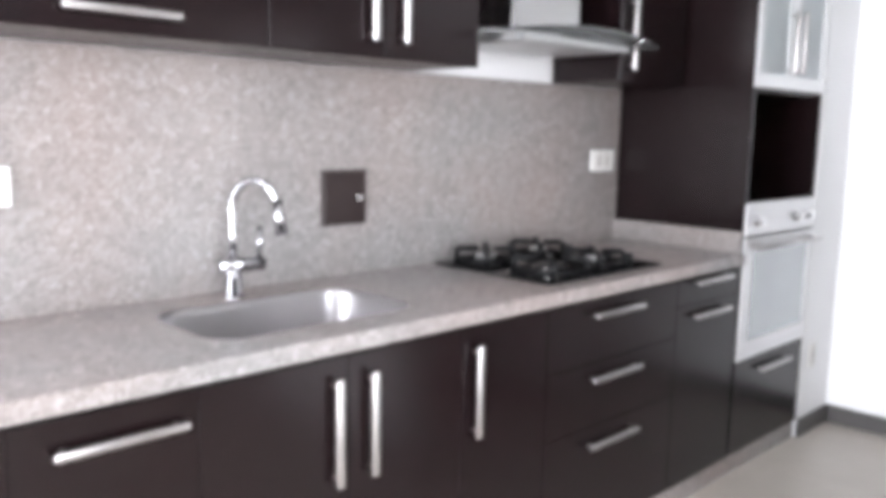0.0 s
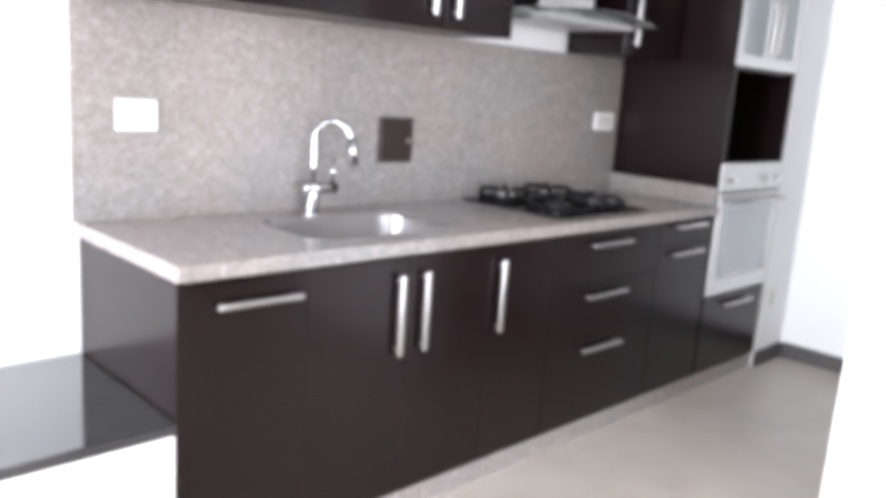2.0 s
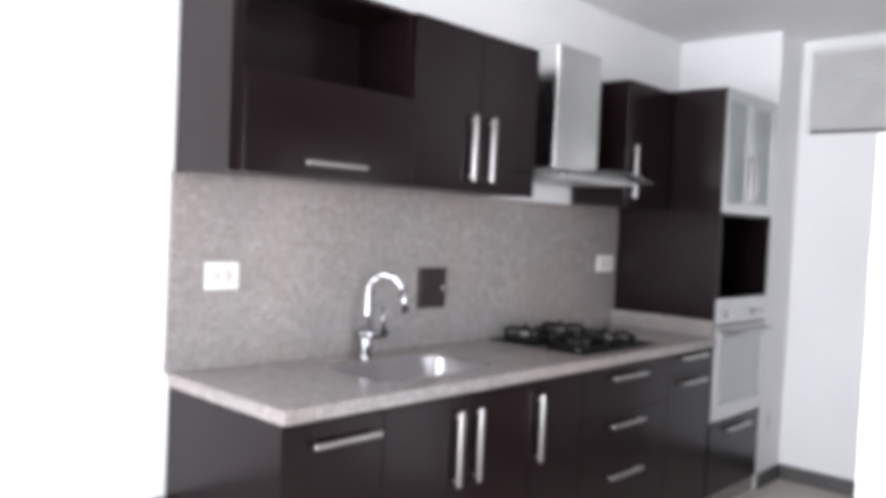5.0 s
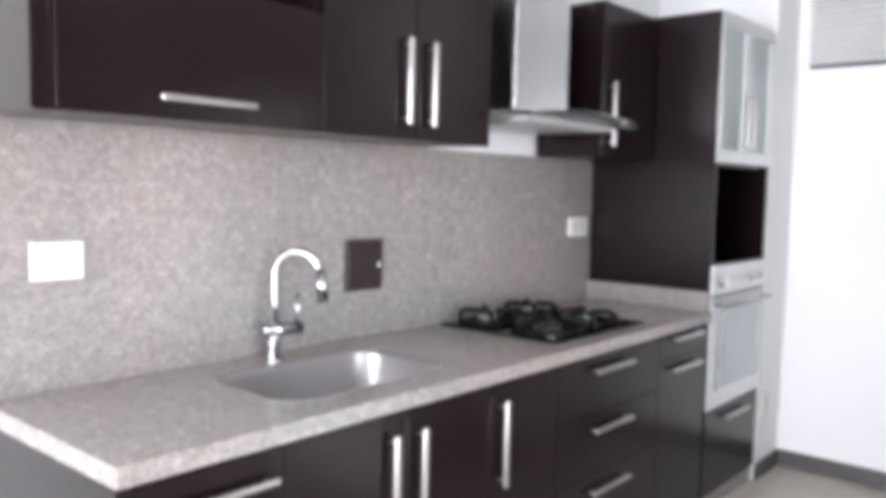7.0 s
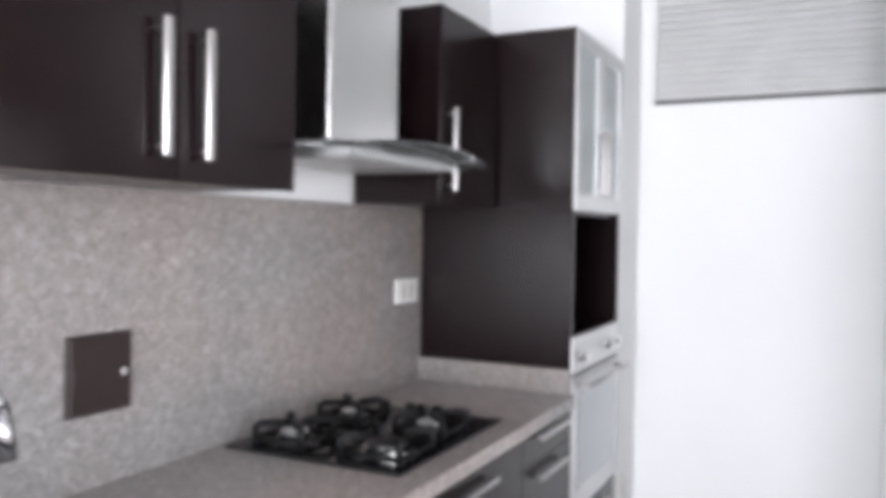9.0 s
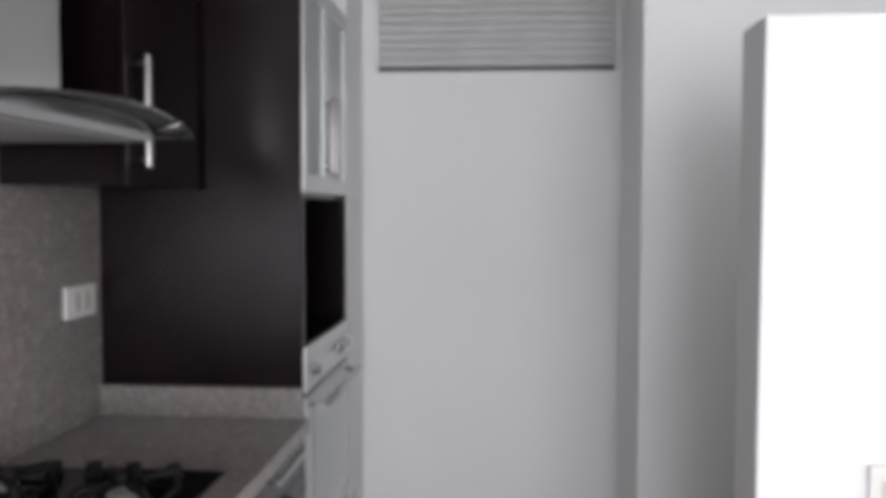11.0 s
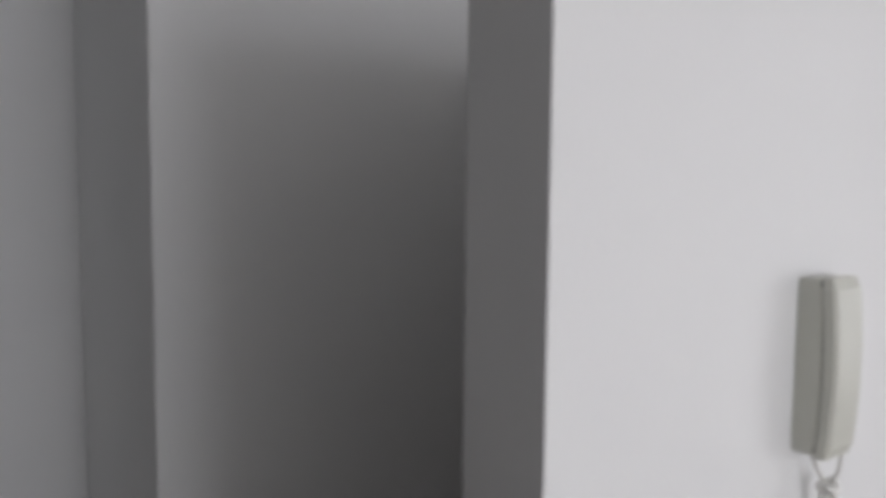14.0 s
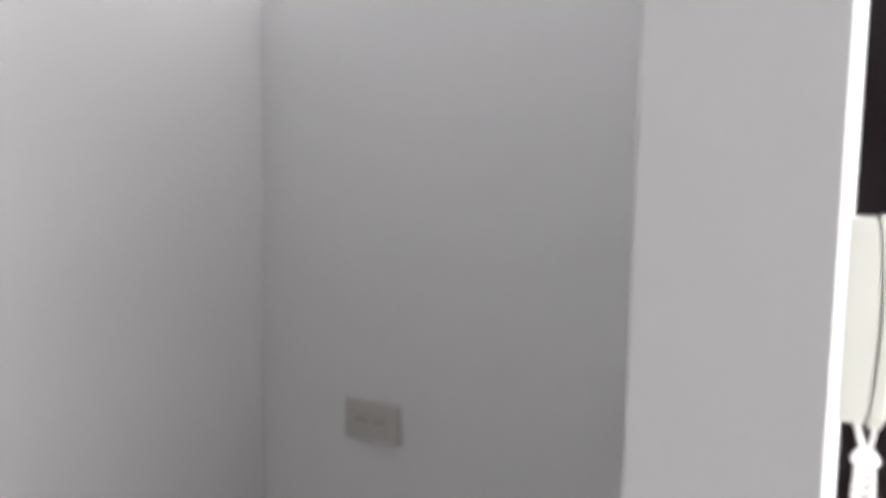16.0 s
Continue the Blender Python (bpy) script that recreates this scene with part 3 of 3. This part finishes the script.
outlet("power_outlet", 0.109, 0.230, 1.162, 1.250, -0.020, WHITEPL, "white double power outlet on the granite backsplash")
outlet("power_outlet", 2.412, 2.566, 1.192, 1.277, -0.020, WHITEPL, "white double power outlet beside the oven tower")
outlet("power_outlet", 3.315, 3.390, 0.31, 0.425, -0.601, WHITEPL, "white outlet low on the plastered column", 1)
root = thing("power_outlet", (2.488, -2.34, 0.896), "ivory double power outlet on the recess partition", "power outlet")
plate = part("plate", slab(2.427, 2.550, -2.3495, -2.339, 0.857, 0.935, bevel=0.0025), IVORY, root)
for cx in (2.467, 2.510):
    part("socket", slab(cx - 0.017, cx + 0.017, -2.3392, -2.3365, 0.874, 0.918, bevel=0.001), IVORY, plate)
    bm = slab(cx - 0.0075, cx - 0.0055, -2.3366, -2.3358, 0.893, 0.903)
    box(bm, cx + 0.0055, cx + 0.0075, -2.3366, -2.3358, 0.893, 0.903)
    part("slots", bm, SLOT, root)

fuse = thing("breaker_box", (1.155, -0.02, 1.05), "dark brown metal breaker box with a small lock", "breaker box")
part("rim", slab(1.075, 1.242, -0.028, -0.0205, 1.056, 1.224, bevel=0.002), BROWNMETAL, fuse)
d = part("door", slab(1.083, 1.234, -0.033, -0.0275, 1.064, 1.216, bevel=0.002), BROWNMETAL, fuse)
part("lock", tube(bmesh.new(), [(1.213, -0.032, 1.138), (1.213, -0.040, 1.138)], 0.008, 14), CHROME, d, "chrome lock")
part("hinge", slab(1.090, 1.095, -0.036, -0.0325, 1.125, 1.150), BROWNMETAL, d)

# intercom handset
ic = thing("intercom", (NEAR, -2.007, 1.14), "cream wall intercom with handset and looped cord", "intercom")


def bowed_block(y0, y1, z0, z1, back, front, bow, edge=0.004):
    """Upright block standing off the wall between two depths; each depth swells by bow at half height."""
    bm = bmesh.new()
    rings = []
    for k in range(17):
        u = k / 16
        z = z0 + (z1 - z0) * u
        swell = 1 - (2 * u - 1) ** 2
        trim = edge * (1 if k in (0, 16) else 0)
        b0, f0 = NEAR - back - (bow * swell if back > 0.01 else 0), NEAR - front - bow * swell
        rings.append([bm.verts.new(p) for p in ((b0, y0 + trim, z), (b0, y1 - trim, z), (f0 + edge, y1 - trim, z), (f0 + trim, y1 - edge, z), (f0 + trim, y0 + edge, z), (f0 + edge, y0 + trim, z))])
    for p, q in zip(rings, rings[1:]):
        for k in range(6):
            bm.faces.new((p[k], p[(k + 1) % 6], q[(k + 1) % 6], q[k]))
    bm.faces.new(rings[0][::-1])
    bm.faces.new(rings[-1])
    return bm


part("base", bowed_block(-2.028, -1.963, 1.135, 1.347, 0.0005, 0.027, 0.006, 0.002), CREAM, ic, "cream wall base")
part("seam", bowed_block(-2.025, -1.966, 1.138, 1.344, 0.026, 0.0285, 0.006, 0.0005), SLOT, ic, "dark seam behind the handset")
part("handset", bowed_block(-2.028, -1.963, 1.131, 1.349, 0.0285, 0.044, 0.007), CREAM, ic, "cream handset with a bowed front")
X = NEAR - 0.030
part("lead", tube(bmesh.new(), [(X + 0.012, -1.979, 1.136), (X + 0.006, -1.985, 1.112), (X, -1.995, 1.094)], 0.0032, 8), WHITEPL, ic)
part("lead", tube(bmesh.new(), [(X - 0.008, -2.015, 1.134), (X - 0.006, -2.013, 1.108), (X - 0.002, -2.003, 1.092)], 0.0026, 8), WHITEPL, ic)
bm = bmesh.new()
tube(bm, [(X + 0.009 * math.cos(w), -1.999 + 0.010 * math.sin(w), 1.090 - 0.004 * math.cos(2 * w)) for w in (2 * math.pi * k / 14 for k in range(15))], 0.0055, 8)
tube(bm, [(X - 0.002, -2.007, 1.094), (X - 0.004, -2.019, 1.084)], [0.0045, 0.0035], 8)
part("knot", bm, WHITEPL, ic, "knot tied in the white cord")
cord = []
for k in range(241):
    u = k / 240
    w = 2 * math.pi * 34 * u
    a = 2 * math.pi * u
    cy = -2.001 + 0.014 * math.sin(a) * (0.72 - 0.28 * math.cos(a))
    cz = 1.033 + 0.056 * math.cos(a)
    cord.append((X + 0.006 * math.sin(a) + 0.0038 * math.cos(w), cy + 0.0030 * math.sin(w), cz))
part("cord", tube(bmesh.new(), cord, 0.0036, 7), WHITEPL, ic, "coiled white cord hanging in a loop")

sw = thing("light_switch", (NEAR, -1.748, 1.03), "white wall plate with two rocker switches", "light switch")
plate = part("plate", slab(NEAR - 0.009, NEAR - 0.0005, -1.790, -1.706, 0.964, 1.092, bevel=0.003), WHITEPL, sw)
for z in (1.003, 1.053):
    part("frame", slab(NEAR - 0.0105, NEAR - 0.0088, -1.772, -1.724, z - 0.016, z + 0.016), IVORY, plate)
    part("rocker", slab(NEAR - 0.0135, NEAR - 0.0100, -1.770, -1.735, z - 0.013, z + 0.013, bevel=0.002), WHITEPL, plate)

# ---- low bench beside the counter ----
bench = thing("low_bench", (-1.0, -0.3, 0.0), "white low bench with glossy black top and dark cubbyholes", "bench")
BX0, BX1 = -1.90, 0.006
part("top", slab(BX0, BX1, -0.616, -0.002, 0.482, 0.512, bevel=0.003), BLACKTOP, bench, "glossy black bench top")
HX0, HX1, HZ0, HZ1 = -1.42, -0.497, 0.045, 0.425
for nm, *q in (("end_box", HX1, BX1, -0.604, -0.004, 0.0, 0.481), ("end_box", BX0, HX0, -0.604, -0.004, 0.0, 0.481),
               ("top_rail", HX0, HX1, -0.604, -0.004, HZ1, 0.481), ("bottom_rail", HX0, HX1, -0.604, -0.004, 0.0, HZ0)):
    part(nm, slab(*q), WHITELAM, bench, "white lacquered panel")
part("back_lining", slab(HX0, HX1, -0.24, -0.22, HZ0, HZ1), WENGE, bench)
part("side_lining", slab(HX1 - 0.012, HX1 - 0.0005, -0.600, -0.24, HZ0, HZ1), WENGE, bench)
part("side_lining", slab(HX0 + 0.0005, HX0 + 0.012, -0.600, -0.24, HZ0, HZ1), WENGE, bench)
part("top_lining", slab(HX0 + 0.012, HX1 - 0.012, -0.600, -0.24, HZ1 - 0.012, HZ1 - 0.0005), WENGE, bench)
for k in range(1, 6):
    x = HX1 - 0.154 * k
    part("divider", slab(x - 0.007, x + 0.007, -0.596, -0.24, HZ0, HZ1 - 0.012), WENGE, bench)
part("shelf", slab(HX0 + 0.012, HX1 - 0.012, -0.590, -0.241, 0.225, 0.237), WENGE, bench)

# ---- beyond the low partitions ----
closet = thing("louvred_closet", (2.75, -3.88, 0.0), "brown wooden closet with louvred doors in the hallway", "closet")
part("frame", slab(2.24, 3.475, -3.899, -3.86, 0.0, 2.42), REDWOOD, closet)
for x0 in (2.25, 2.862):
    bm = slab(x0, x0 + 0.07, -3.858, -3.825, 0.02, 2.38)
    box(bm, x0 + 0.54, x0 + 0.61, -3.858, -3.825, 0.02, 2.38)
    box(bm, x0 + 0.07, x0 + 0.54, -3.858, -3.825, 2.29, 2.38)
    box(bm, x0 + 0.07, x0 + 0.54, -3.858, -3.825, 0.02, 0.14)
    leaf = part("door", bm, REDWOOD, closet)
    for k in range(42):
        z = 0.15 + k * 0.051
        bm = bmesh.new()
        vs = [bm.verts.new(p) for x in (x0 + 0.068, x0 + 0.542) for p in ((x, -3.829, z), (x, -3.829, z + 0.008), (x, -3.856, z + 0.046), (x, -3.856, z + 0.038))]
        for q in ((0, 1, 2, 3), (7, 6, 5, 4), (0, 4, 5, 1), (1, 5, 6, 2), (2, 6, 7, 3), (3, 7, 4, 0)):
            bm.faces.new([vs[i] for i in q])
        part("slat", bm, REDWOOD, leaf)


def dark_door(name, x0, x1, label):
    root = thing(name, ((x0 + x1) / 2, -3.88, 0.0), label, "door")
    bm = slab(x0, x0 + 0.06, -3.899, -3.86, 0.0, 2.545)
    box(bm, x1 - 0.06, x1, -3.899, -3.86, 0.0, 2.545)
    box(bm, x0 + 0.06, x1 - 0.06, -3.899, -3.86, 2.485, 2.545)
    part("frame", bm, WENGE, root)
    part("leaf", slab(x0 + 0.063, x1 - 0.063, -3.899, -3.868, 0.005, 2.482, bevel=0.002), WENGE, root)
    part("handle", tube(bmesh.new(), [(x0 + 0.12, -3.869, 1.0), (x0 + 0.12, -3.82, 1.0), (x0 + 0.125, -3.815, 1.0), (x0 + 0.23, -3.815, 1.0)], 0.009, 10), ALU, root)


dark_door("hallway_door", 3.752, 4.39, "dark wenge hallway door with frame, closed")
dark_door("entrance_door", 0.85, 1.90, "dark wenge entrance door with frame, closed")

# ---- floor tiles ----
S, J = 0.60, 0.0016
bm = slab(-S / 2 + J / 2, S / 2 - J / 2, -S / 2 + J / 2, S / 2 - J / 2, -0.004, 0.0)
bmesh.ops.recalc_face_normals(bm, faces=bm.faces)
tile_mesh = bpy.data.meshes.new("tile")
bm.to_mesh(tile_mesh)
bm.free()
tile_mesh.materials.append(TILE)
for i in range(17):
    for j in range(11):
        if j > 6 and i > 10:
            continue
        ob = new("tile", tile_mesh)
        ob.location = (-5.26 + S * i, -0.18 - S * j, 0.0)
        ob.parent = floor
